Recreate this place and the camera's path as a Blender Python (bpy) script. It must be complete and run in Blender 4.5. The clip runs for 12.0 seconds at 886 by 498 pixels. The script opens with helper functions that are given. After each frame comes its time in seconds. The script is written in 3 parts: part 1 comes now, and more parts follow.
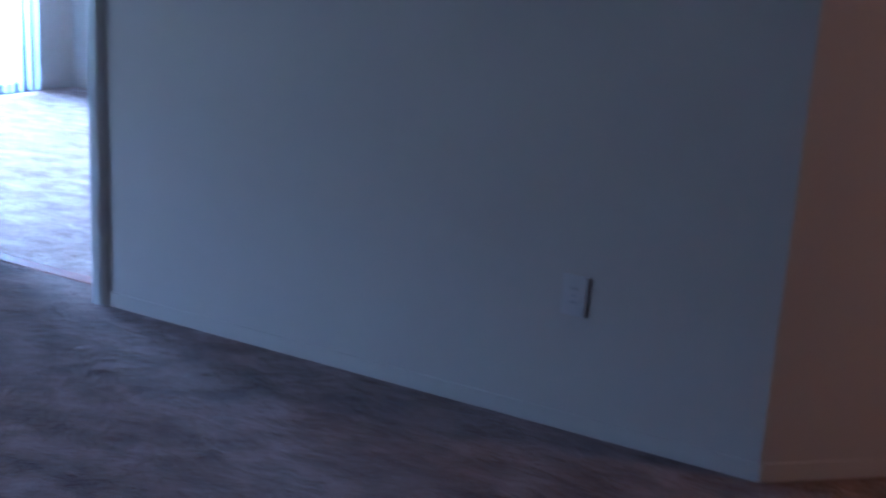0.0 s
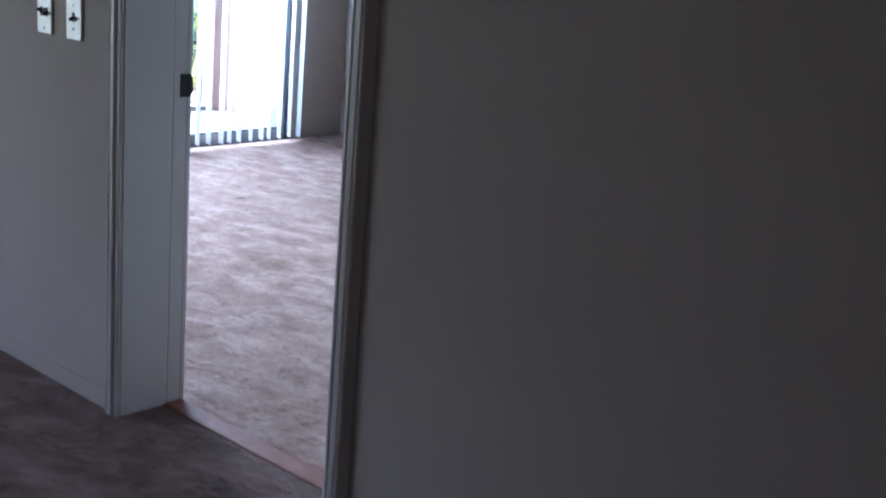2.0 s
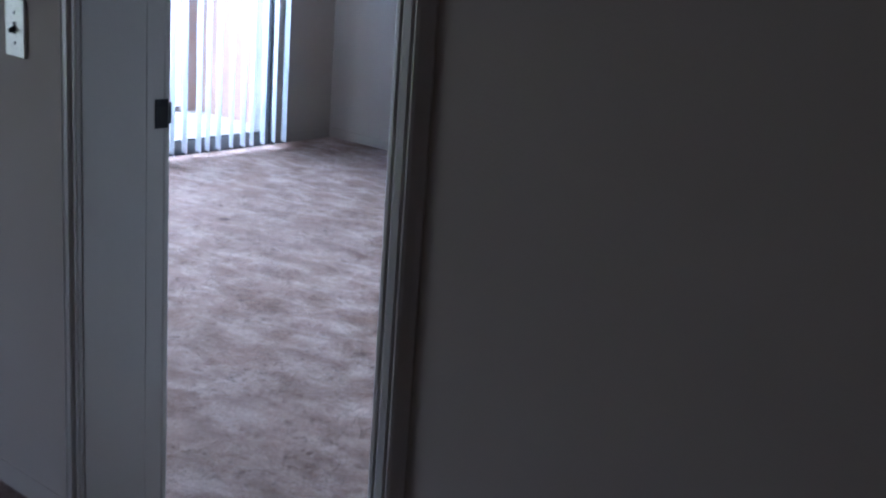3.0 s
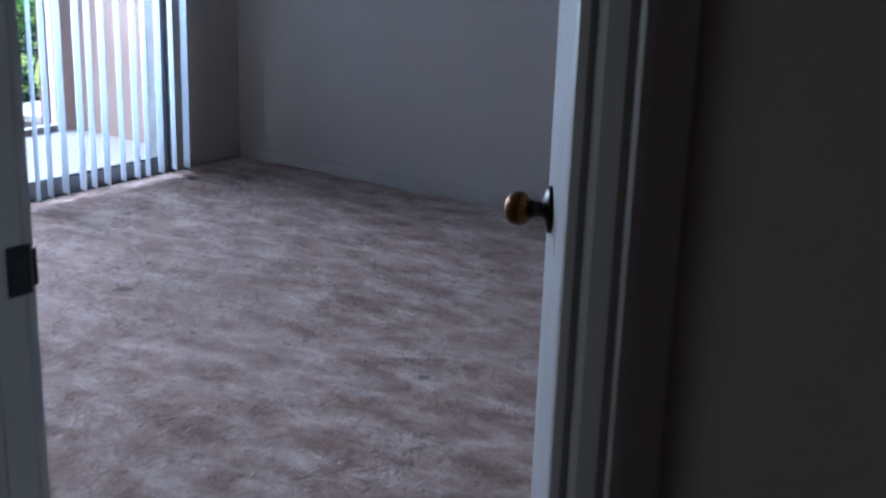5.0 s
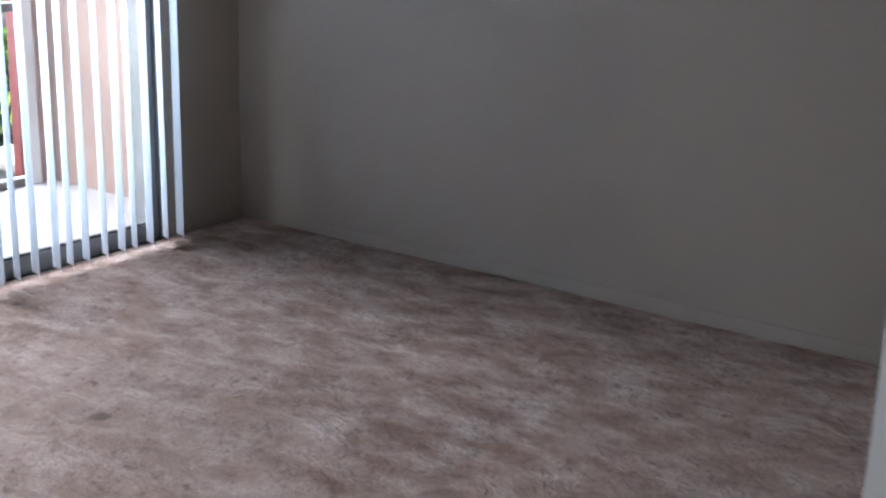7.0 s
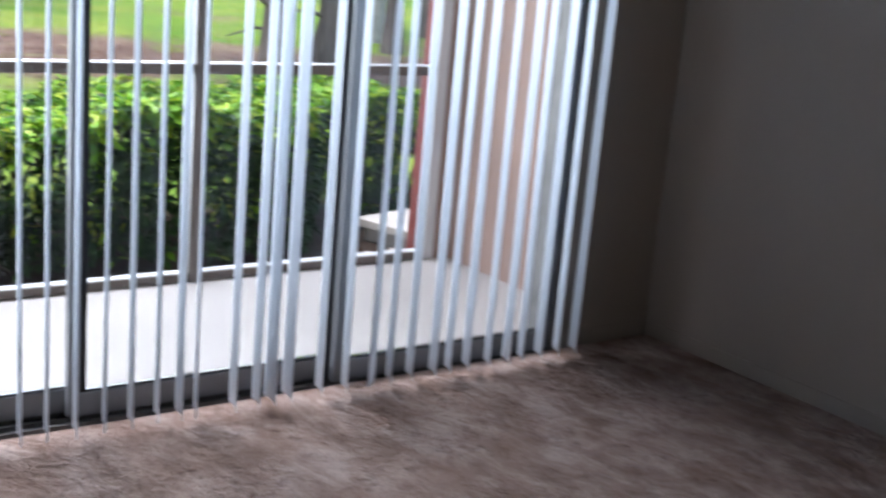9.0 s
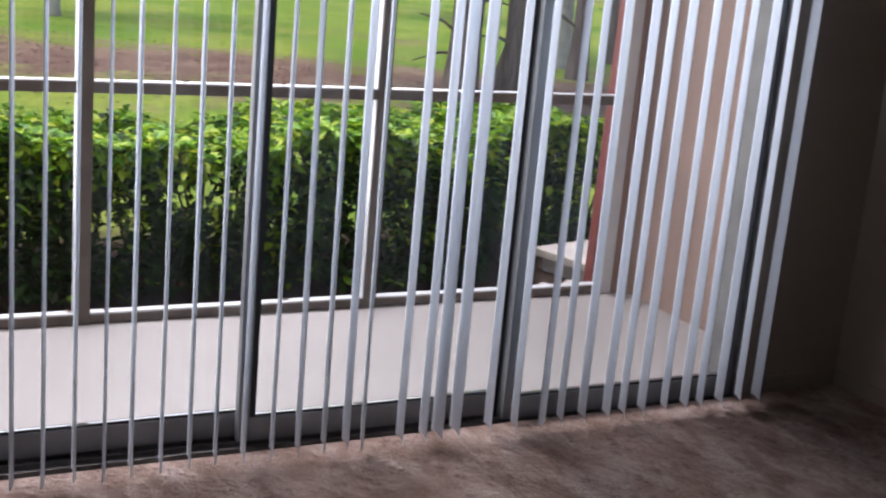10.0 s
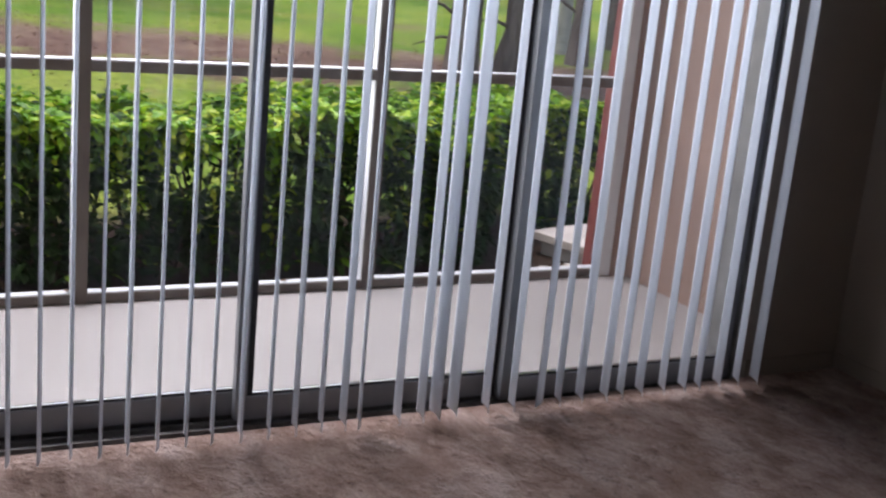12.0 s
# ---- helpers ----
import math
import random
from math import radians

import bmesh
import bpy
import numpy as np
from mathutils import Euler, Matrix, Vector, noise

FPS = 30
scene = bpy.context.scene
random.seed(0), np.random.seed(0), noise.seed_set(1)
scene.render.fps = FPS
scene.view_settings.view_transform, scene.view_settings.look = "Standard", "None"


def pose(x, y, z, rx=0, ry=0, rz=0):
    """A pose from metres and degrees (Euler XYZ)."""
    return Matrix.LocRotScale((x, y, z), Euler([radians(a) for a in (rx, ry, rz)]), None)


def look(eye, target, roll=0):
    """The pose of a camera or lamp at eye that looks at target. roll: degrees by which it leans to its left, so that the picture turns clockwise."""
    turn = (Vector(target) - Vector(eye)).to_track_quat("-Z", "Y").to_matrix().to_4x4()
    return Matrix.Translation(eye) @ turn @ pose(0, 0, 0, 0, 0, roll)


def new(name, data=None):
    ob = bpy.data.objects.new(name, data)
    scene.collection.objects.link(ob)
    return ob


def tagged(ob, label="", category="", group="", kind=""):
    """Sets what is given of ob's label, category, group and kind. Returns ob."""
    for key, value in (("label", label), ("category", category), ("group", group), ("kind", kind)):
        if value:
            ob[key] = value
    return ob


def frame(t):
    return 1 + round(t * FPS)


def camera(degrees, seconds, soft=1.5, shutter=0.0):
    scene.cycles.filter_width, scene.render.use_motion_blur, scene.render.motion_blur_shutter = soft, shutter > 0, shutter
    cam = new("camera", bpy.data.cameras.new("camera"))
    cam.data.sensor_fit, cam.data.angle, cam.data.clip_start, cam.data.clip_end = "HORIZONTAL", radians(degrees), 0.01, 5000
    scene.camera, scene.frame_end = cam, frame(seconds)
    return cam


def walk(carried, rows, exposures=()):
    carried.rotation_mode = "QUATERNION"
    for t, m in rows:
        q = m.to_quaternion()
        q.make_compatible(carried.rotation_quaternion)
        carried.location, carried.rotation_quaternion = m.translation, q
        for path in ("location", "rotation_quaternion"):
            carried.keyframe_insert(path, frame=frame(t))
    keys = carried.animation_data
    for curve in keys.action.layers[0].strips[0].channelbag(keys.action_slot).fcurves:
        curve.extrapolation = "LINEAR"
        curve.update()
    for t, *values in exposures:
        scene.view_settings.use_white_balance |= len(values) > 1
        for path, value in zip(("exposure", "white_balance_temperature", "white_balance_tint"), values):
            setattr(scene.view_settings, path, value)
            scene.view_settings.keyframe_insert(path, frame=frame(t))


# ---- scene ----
cam = camera(40.0, 12.0, 2.1, 0.5)
PATH = [
    (0, (3.07, -2.995, 1.395), (2.13, -1.311, 0.867), 3.3),
    (0.3, (2.964, -2.916, 1.361), (1.914, -1.284, 0.877), 4.9),
    (0.5, (2.881, -2.764, 1.376), (1.755, -1.182, 0.897), 4.8),
    (1, (2.636, -2.393, 1.358), (1.414, -0.880, 0.893), 3.6),
    (1.5, (2.273, -2.069, 1.341), (1.004, -0.600, 0.862), 3.3),
    (2, (1.801, -1.716, 1.338), (0.519, -0.269, 0.826), 4.7),
    (2.5, (1.461, -1.455, 1.339), (0.178, -0.015, 0.807), 4.5),
    (3, (1.2, -1.298, 1.322), (-0.044, 0.174, 0.785), 4.2),
    (5, (0.334, -0.621, 1.327), (-0.766, 0.945, 0.748), 1.9),
    (5.5, (0.151, -0.398, 1.318), (-0.941, 1.172, 0.733), 0.7),
    (6, (0.018, -0.268, 1.337), (-1.066, 1.31, 0.76), 1.1),
    (6.5, (-0.158, -0.09, 1.33), (-1.249, 1.486, 0.76), 1.1),
    (6.7, (-0.218, -0.057, 1.334), (-1.306, 1.523, 0.768), 1.3),
    (8.3, (-0.675, 0.277, 1.44), (-2.007, 1.666, 0.894), 5.1),
    (8.5, (-0.741, 0.322, 1.417), (-2.137, 1.652, 0.886), 5.1),
    (9, (-0.895, 0.428, 1.339), (-2.449, 1.588, 0.846), 5.0),
    (9.5, (-0.947, 0.473, 1.325), (-2.609, 1.478, 0.849), 4.8),
    (10, (-0.985, 0.488, 1.344), (-2.699, 1.402, 0.864), 5.1),
    (10.5, (-1.001, 0.491, 1.341), (-2.73, 1.376, 0.865), 5.3),
    (11, (-0.997, 0.499, 1.338), (-2.732, 1.376, 0.866), 5.4),
    (11.5, (-0.994, 0.496, 1.33), (-2.728, 1.371, 0.855), 5.4),
    (12, (-0.987, 0.494, 1.321), (-2.694, 1.408, 0.821), 5.4),
]
EXPOSURES = [(0.0, 4.5, 3700, 10), (0.5, 4.3, 4300, 13), (1.0, 3.95, 4650, 14), (1.5, 3.6, 4950, 15), (3.0, 2.8, 4850, 14), (5.0, 2.05, 4850, 13), (5.5, 2.05, 5100, 13), (6.0, 2.15, 5250, 13),
             (6.7, 2.2, 5700, 13), (8.3, 1.8, 5900, 12), (9.0, 1.15, 6050, 17), (9.5, 0.8, 6350, 23), (10.0, 0.55, 6550, 24), (11.0, 0.36, 6550, 24), (12.0, 0.42, 6550, 24)]
walk(cam, [(t, look(eye, target, roll)) for t, eye, target, roll in PATH], EXPOSURES)

# ---------------- light ----------------
world = bpy.data.worlds.new("sky")
scene.world = world
world.use_nodes = True
wn = world.node_tree
sky = wn.nodes.new("ShaderNodeTexSky")
sky.sky_type, sky.sun_disc = "NISHITA", False
sky.sun_elevation, sky.sun_rotation = radians(74), radians(186)
sky.air_density, sky.dust_density = 1.2, 3.0
wn.nodes["Background"].inputs["Strength"].default_value = 0.15
wn.links.new(sky.outputs["Color"], wn.nodes["Background"].inputs["Color"])
sun_data = bpy.data.lights.new("sun", "SUN")
sun_data.energy, sun_data.angle, sun_data.color = 1.4, radians(12), (1.0, 0.95, 0.86)
sun_dir = Vector((math.sin(radians(186)) * math.cos(radians(74)), math.cos(radians(186)) * math.cos(radians(74)), math.sin(radians(74))))
new("sun", sun_data).matrix_world = look(sun_dir * 40, (0, 0, 0))

# the sky's light in the open side of the porch: the high bright part, and the level part over the lawn
high_data = bpy.data.lights.new("porch_high_sky", "AREA")
high_data.shape, high_data.size, high_data.size_y, high_data.energy, high_data.color = "RECTANGLE", 6.0, 1.0, 85, (0.95, 0.98, 1.0)
new("porch_high_sky", high_data).matrix_world = look((-6.2, 0.5, 2.25), (-3.3, 0.9, 0.0))
high_data.spread = radians(115)
low_data = bpy.data.lights.new("porch_low_sky", "AREA")
low_data.shape, low_data.size, low_data.size_y, low_data.energy, low_data.color = "RECTANGLE", 4.0, 1.9, 40, (0.95, 0.98, 0.99)
new("porch_low_sky", low_data).matrix_world = look((-5.30, 0.85, 1.25), (-3.9, 0.85, 1.15))

# area lamp in an unseen opening, added to light the hall from the west
hall_data = bpy.data.lights.new("hall_west_fill", "AREA")
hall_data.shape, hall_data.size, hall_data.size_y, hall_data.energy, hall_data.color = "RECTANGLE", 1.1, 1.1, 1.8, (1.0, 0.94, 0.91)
new("hall_west_fill", hall_data).matrix_world = look((-3.93, -1.8, 0.90), (0.0, -1.8, 0.95))
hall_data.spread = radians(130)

# ---------------- materials ----------------
class Mat:
    """A small builder of node materials in object-space metres."""

    def __init__(self, name, rough=0.6, metal=0.0, spec=0.5):
        self.m = bpy.data.materials.new(name)
        self.m.use_nodes = True
        self.t = self.m.node_tree
        self.b = self.t.nodes["Principled BSDF"]
        self.b.inputs["Roughness"].default_value = rough
        self.b.inputs["Metallic"].default_value = metal
        self.b.inputs["Specular IOR Level"].default_value = spec
        self.pos = self.t.nodes.new("ShaderNodeNewGeometry").outputs["Position"]

    def stretch(self, x, y, z, turn=0):
        n = self.t.nodes.new("ShaderNodeMapping")
        n.inputs["Scale"].default_value = (x, y, z)
        n.inputs["Rotation"].default_value = (0, 0, radians(turn))
        self.t.links.new(self.pos, n.inputs["Vector"])
        return n.outputs["Vector"]

    def noise(self, scale, detail=4, rough=0.55, vec=None, distort=0.0):
        n = self.t.nodes.new("ShaderNodeTexNoise")
        n.inputs["Scale"].default_value, n.inputs["Detail"].default_value = scale, detail
        n.inputs["Roughness"].default_value, n.inputs["Distortion"].default_value = rough, distort
        self.t.links.new(vec or self.pos, n.inputs["Vector"])
        return n.outputs["Fac"]

    def ramp(self, fac, *stops):
        n = self.t.nodes.new("ShaderNodeValToRGB")
        el = n.color_ramp.elements
        while len(el) < len(stops):
            el.new(0.5)
        for e, (p, c) in zip(el, stops):
            e.position, e.color = p, (*c, 1) if not isinstance(c, float) else (c, c, c, 1)
        self.t.links.new(fac, n.inputs["Fac"])
        return n.outputs["Color"]

    def mix(self, fac, a, b, mode="MIX"):
        n = self.t.nodes.new("ShaderNodeMix")
        n.data_type, n.blend_type = "RGBA", mode
        for key, v in (("Factor", fac), ("A", a), ("B", b)):
            i = [k for k in n.inputs if k.name == key and k.enabled][0]
            if isinstance(v, bpy.types.NodeSocket):
                self.t.links.new(v, i)
            else:
                i.default_value = v if key == "Factor" else (*v, 1)
        return [k for k in n.outputs if k.enabled][0]

    def math(self, op, a, b=0.0):
        n = self.t.nodes.new("ShaderNodeMath")
        n.operation = op
        for i, v in zip(n.inputs, (a, b)):
            if isinstance(v, bpy.types.NodeSocket):
                self.t.links.new(v, i)
            else:
                i.default_value = v
        return n.outputs[0]

    def axis(self, k):
        n = self.t.nodes.new("ShaderNodeSeparateXYZ")
        self.t.links.new(self.pos, n.inputs[0])
        return n.outputs[k]

    def random(self):
        return self.t.nodes.new("ShaderNodeNewGeometry").outputs["Random Per Island"]

    def color(self, sock):
        self.t.links.new(sock, self.b.inputs["Base Color"])
        return self

    def rough(self, sock):
        self.t.links.new(sock, self.b.inputs["Roughness"])
        return self

    def bump(self, sock, strength=0.3, dist=0.005):
        n = self.t.nodes.new("ShaderNodeBump")
        n.inputs["Strength"].default_value, n.inputs["Distance"].default_value = strength, dist
        self.t.links.new(sock, n.inputs["Height"])
        self.t.links.new(n.outputs["Normal"], self.b.inputs["Normal"])
        return self


def tint(name, c, rough=0.5, metal=0.0, vary=0.08, scale=3.0, bump=0.0, bump_scale=120.0, spec=0.5):
    m = Mat(name, rough, metal, spec)
    lo, hi = tuple(v * (1 - vary) for v in c), tuple(min(1, v * (1 + vary)) for v in c)
    a = m.ramp(m.noise(scale, 6), (0.3, lo), (0.7, hi))
    b = m.noise(scale * 22, 3)
    m.color(m.mix(m.math("MULTIPLY", b, 0.25), a, lo))
    m.rough(m.ramp(m.noise(scale * 5, 4), (0.3, max(0.02, rough - 0.07)), (0.7, min(1.0, rough + 0.07))))
    if bump:
        m.bump(m.noise(bump_scale, 3), bump, 0.002)
    return m.m


def make_carpet(name, shades, blot):
    """Trodden cut pile: four shades from flattened to raised pile, and the colour of its worn blotches."""
    m = Mat(name, 0.95, spec=0.1)
    lay = m.t.nodes.new("ShaderNodeMapping")
    lay.inputs["Rotation"].default_value = (0, 0, radians(-5))
    m.t.links.new(m.pos, lay.inputs["Vector"])
    drag = m.t.nodes.new("ShaderNodeMapping")
    drag.inputs["Scale"].default_value = (5.2, 8.6, 1)
    m.t.links.new(lay.outputs["Vector"], drag.inputs["Vector"])
    trod = m.noise(1.0, 7, 0.66, drag.outputs["Vector"], 0.35)
    patch, broad = m.noise(4.6, 5, 0.66), m.noise(0.9, 3, 0.5)
    tuft, clump = m.noise(95, 4, 0.75), m.noise(26, 5, 0.75)
    base = m.ramp(trod, *zip((0.36, 0.45, 0.54, 0.64), shades))
    base = m.mix(m.ramp(patch, (0.45, 0.0), (0.68, 0.5)), base, blot)
    base = m.mix(m.ramp(broad, (0.42, 0.0), (0.65, 0.35)), base, shades[2])
    speck = m.math("MULTIPLY", m.ramp(clump, (0.36, 0.9), (0.48, 0.0)), m.ramp(m.noise(5.0, 3), (0.44, 0.15), (0.60, 1.0)))
    base = m.mix(speck, base, (0.163, 0.094, 0.068))
    base = m.mix(m.ramp(tuft, (0.35, 0.38), (0.6, 0.0)), base, (0.184, 0.112, 0.085))
    for x, y, r in ((-1.508, 1.925, 0.026), (-2.71, 1.89, 0.035)):
        dx, dy = m.math("SUBTRACT", m.axis(0), x), m.math("SUBTRACT", m.axis(1), y)
        d = m.math("SQRT", m.math("ADD", m.math("MULTIPLY", dx, dx), m.math("MULTIPLY", dy, dy)))
        d = m.math("ADD", m.math("DIVIDE", d, r), m.math("SUBTRACT", m.noise(45, 3), 0.5))
        base = m.mix(m.ramp(d, (0.45, 0.75), (0.95, 0.0)), base, (0.085, 0.05, 0.042))
    # trodden places where the pile lies crumpled; shade in creases and pits is coloured in
    crumpled = m.ramp(m.noise(3.3, 5, 0.65), (0.44, 0.0), (0.60, 0.6))
    crumple = m.noise(34, 4, 0.6, m.pos, 0.6)
    crease = m.math("ABSOLUTE", m.math("SUBTRACT", m.noise(16, 4, 0.6, m.pos, 0.8), 0.5))
    crease = m.math("MULTIPLY", m.ramp(crease, (0.0, 1.0), (0.04, 0.0)), crumpled)
    base = m.mix(m.math("MULTIPLY", crease, 0.35), base, (0.173, 0.094, 0.063))
    pit = m.math("MULTIPLY", m.ramp(m.noise(52, 2, 0.5), (0.62, 0.0), (0.70, 1.0)), crumpled)
    base = m.mix(pit, base, (0.110, 0.065, 0.048))
    m.color(base)
    h = m.math("ADD", m.math("MULTIPLY", tuft, 0.5), m.math("ADD", m.math("MULTIPLY", clump, 1.1), m.math("MULTIPLY", trod, 2.2)))
    h = m.math("ADD", h, m.math("MULTIPLY", m.math("MULTIPLY", crumple, crumpled), 3.0))
    m.bump(h, 1.0, 0.02)
    m.b.inputs["Sheen Weight"].default_value = 0.2
    return m.m


def make_ground():
    m = Mat("lawn", 0.95, spec=0.15)
    big, mid, fine, blade = m.noise(0.30, 5, 0.6), m.noise(1.3, 5, 0.65), m.noise(9, 5, 0.75), m.noise(34, 3, 0.7)
    grass = m.ramp(big, (0.34, (0.12, 0.26, 0.030)), (0.48, (0.22, 0.37, 0.045)), (0.58, (0.36, 0.44, 0.075)), (0.70, (0.20, 0.33, 0.05)))
    grass = m.mix(m.ramp(mid, (0.50, 0.0), (0.68, 0.55)), grass, (0.40, 0.40, 0.10))
    grass = m.mix(m.ramp(fine, (0.34, 0.65), (0.56, 0.0)), grass, (0.09, 0.17, 0.025))
    grass = m.mix(m.ramp(blade, (0.38, 0.35), (0.55, 0.0)), grass, (0.07, 0.13, 0.02))
    soil = m.ramp(mid, (0.3, (0.14, 0.080, 0.058)), (0.5, (0.24, 0.155, 0.12)), (0.7, (0.36, 0.29, 0.19)))
    soil = m.mix(m.ramp(fine, (0.36, 0.75), (0.52, 0.0)), soil, (0.07, 0.038, 0.028))
    soil = m.mix(m.ramp(blade, (0.56, 0.0), (0.68, 0.6)), soil, (0.42, 0.33, 0.25))
    # a worn strip of bare soil and mulch runs across the lawn, ragged on both sides
    x, y = m.axis(0), m.axis(1)
    off = m.math("ADD", m.math("MULTIPLY", m.math("SUBTRACT", mid, 0.5), 5.0), m.math("MULTIPLY", m.math("SUBTRACT", m.noise(0.35, 3), 0.5), 5.0))
    mid_line = m.math("ADD", x, m.math("ADD", 14.6, m.math("MULTIPLY", m.math("SUBTRACT", y, 4.0), -0.42)))
    d = m.math("ABSOLUTE", m.math("ADD", mid_line, off))
    near = m.math("DIVIDE", d, 3.0)
    strip = m.ramp(near, (0.45, 1.0), (0.95, 0.0))
    bed = m.ramp(m.math("ADD", x, 7.3), (0.0, 0.0), (0.5, 1.0))
    far = m.ramp(m.math("ADD", m.noise(0.16, 4), 0.0), (0.60, 0.0), (0.66, 0.65))
    col = m.mix(strip, grass, soil)
    col = m.mix(far, col, soil)
    col = m.mix(bed, col, (0.05, 0.034, 0.026))
    m.color(col)
    m.bump(m.math("ADD", fine, mid), 0.8, 0.05)
    return m.m


def make_leaf(name, rough, *stops):
    m = Mat(name, rough, spec=0.35)
    c = m.ramp(m.random(), *stops)
    m.color(m.mix(m.math("MULTIPLY", m.noise(40, 3), 0.35), c, (0.02, 0.06, 0.012)))
    thin, blend = m.t.nodes.new("ShaderNodeBsdfTranslucent"), m.t.nodes.new("ShaderNodeMixShader")
    m.t.links.new(c, thin.inputs["Color"])
    blend.inputs[0].default_value = 0.3
    m.t.links.new(m.b.outputs[0], blend.inputs[1])
    m.t.links.new(thin.outputs[0], blend.inputs[2])
    m.t.links.new(blend.outputs[0], m.t.nodes["Material Output"].inputs["Surface"])
    return m.m


def make_bark():
    m = Mat("bark", 0.92, spec=0.2)
    v = m.stretch(9, 9, 1.6)
    n, f = m.noise(2.2, 6, 0.7, v), m.noise(60, 4)
    m.color(m.mix(m.math("MULTIPLY", f, 0.4), m.ramp(n, (0.3, (0.10, 0.078, 0.070)), (0.55, (0.25, 0.20, 0.178)), (0.75, (0.40, 0.335, 0.30))), (0.12, 0.095, 0.082)))
    m.bump(n, 0.9, 0.03)
    return m.m


def make_glass():
    m = bpy.data.materials.new("clear_glass")
    m.use_nodes = True
    t = m.node_tree
    t.nodes.remove(t.nodes["Principled BSDF"])
    mixer, clear, gloss = (t.nodes.new("ShaderNode" + k) for k in ("MixShader", "BsdfTransparent", "BsdfGlossy"))
    clear.inputs["Color"].default_value = (0.96, 0.975, 0.97, 1)
    gloss.inputs["Roughness"].default_value = 0.03
    fres = t.nodes.new("ShaderNodeFresnel")
    fres.inputs["IOR"].default_value = 1.3
    t.links.new(fres.outputs[0], mixer.inputs[0])
    t.links.new(clear.outputs[0], mixer.inputs[1])
    t.links.new(gloss.outputs[0], mixer.inputs[2])
    t.links.new(mixer.outputs[0], t.nodes["Material Output"].inputs["Surface"])
    return m


CARPET = make_carpet("carpet_pile", ((0.230, 0.138, 0.100), (0.390, 0.262, 0.205), (0.535, 0.398, 0.335), (0.735, 0.600, 0.540)), (0.385, 0.222, 0.155))
# the same pile in darker, browner colours for hall and passage
HALL_CARPET = make_carpet("dark_hall_carpet", ((0.066, 0.036, 0.025), (0.125, 0.074, 0.055), (0.195, 0.126, 0.100), (0.290, 0.206, 0.176)), (0.108, 0.056, 0.038))
GROUND, BARK, GLASS = make_ground(), make_bark(), make_glass()
LEAF = make_leaf("young_leaf", 0.42, (0.0, (0.06, 0.19, 0.012)), (0.35, (0.16, 0.38, 0.014)), (0.7, (0.30, 0.52, 0.022)), (0.97, (0.50, 0.60, 0.05)))
# near-black green: shade below the hedge's crest, put into the leaf colour
SHADED_LEAF = make_leaf("shaded_leaf", 0.62, (0.0, (0.010, 0.030, 0.008)), (0.6, (0.018, 0.058, 0.012)), (0.95, (0.040, 0.11, 0.018)))
WALL = tint("wall_paint", (0.405, 0.358, 0.306), 0.75, vary=0.03, scale=1.4, bump=0.35, bump_scale=170)
CEIL = tint("ceiling_paint", (0.44, 0.43, 0.41), 0.9, vary=0.03, scale=2.0, bump=0.6, bump_scale=90)
TRIM = tint("trim_enamel", (0.52, 0.50, 0.465), 0.38, vary=0.04, scale=4.0, bump=0.08, bump_scale=60)
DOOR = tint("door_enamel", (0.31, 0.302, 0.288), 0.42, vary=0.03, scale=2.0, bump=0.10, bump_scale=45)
PLASTIC = tint("ivory_plastic", (0.76, 0.75, 0.72), 0.3, vary=0.03, scale=20)
# a greyer, darker plastic than that of the switch plates
GREY_PLASTIC = tint("grey_plastic", (0.43, 0.40, 0.38), 0.35, vary=0.04, scale=20)
SLOT = tint("dark_slot", (0.02, 0.02, 0.02), 0.6)
BRASS = tint("antique_brass", (0.13, 0.060, 0.017), 0.3, 1.0, vary=0.35, scale=35)
PALE_BARK = tint("pale_bark", (0.46, 0.43, 0.39), 0.9, vary=0.3, scale=7, bump=0.6, bump_scale=30)
BRONZE = tint("dark_bronze", (0.030, 0.024, 0.020), 0.32, 1.0, vary=0.3, scale=30)
STRIKE = tint("blackened_steel", (0.016, 0.016, 0.020), 0.65, 0.1, vary=0.2, scale=30)
ALU = tint("mill_aluminium", (0.27, 0.285, 0.30), 0.45, 0.4, vary=0.12, scale=8)
DARK_ALU = tint("dark_aluminium", (0.15, 0.145, 0.14), 0.6, 0.3, vary=0.35, scale=12)
SEAL = tint("black_gasket", (0.015, 0.015, 0.017), 0.7)
VANE = tint("vane_vinyl", (0.85, 0.92, 1.0), 0.55, vary=0.03, scale=6, spec=0.15)
vt = VANE.node_tree
lucent, blend = vt.nodes.new("ShaderNodeBsdfTranslucent"), vt.nodes.new("ShaderNodeMixShader")
lucent.inputs["Color"].default_value, blend.inputs[0].default_value = (0.91, 0.955, 1.0, 1), 0.5
vt.links.new(vt.nodes["Principled BSDF"].outputs[0], blend.inputs[1])
vt.links.new(lucent.outputs[0], blend.inputs[2])
vt.links.new(blend.outputs[0], vt.nodes["Material Output"].inputs["Surface"])
SILL = tint("threshold_strip", (0.20, 0.085, 0.055), 0.55, vary=0.18, scale=14, spec=0.2)
SLAB = tint("painted_concrete", (0.295, 0.272, 0.260), 0.7, vary=0.06, scale=2.2, bump=0.3, bump_scale=70)
STUCCO = tint("salmon_stucco", (0.27, 0.178, 0.142), 0.9, vary=0.07, scale=1.6, bump=1.0, bump_scale=75)
# shade on the frame's fronts and light on its sides, as two paints
TAUPE = tint("shaded_frame_paint", (0.125, 0.105, 0.092), 0.6, vary=0.25, scale=9, bump=0.2)
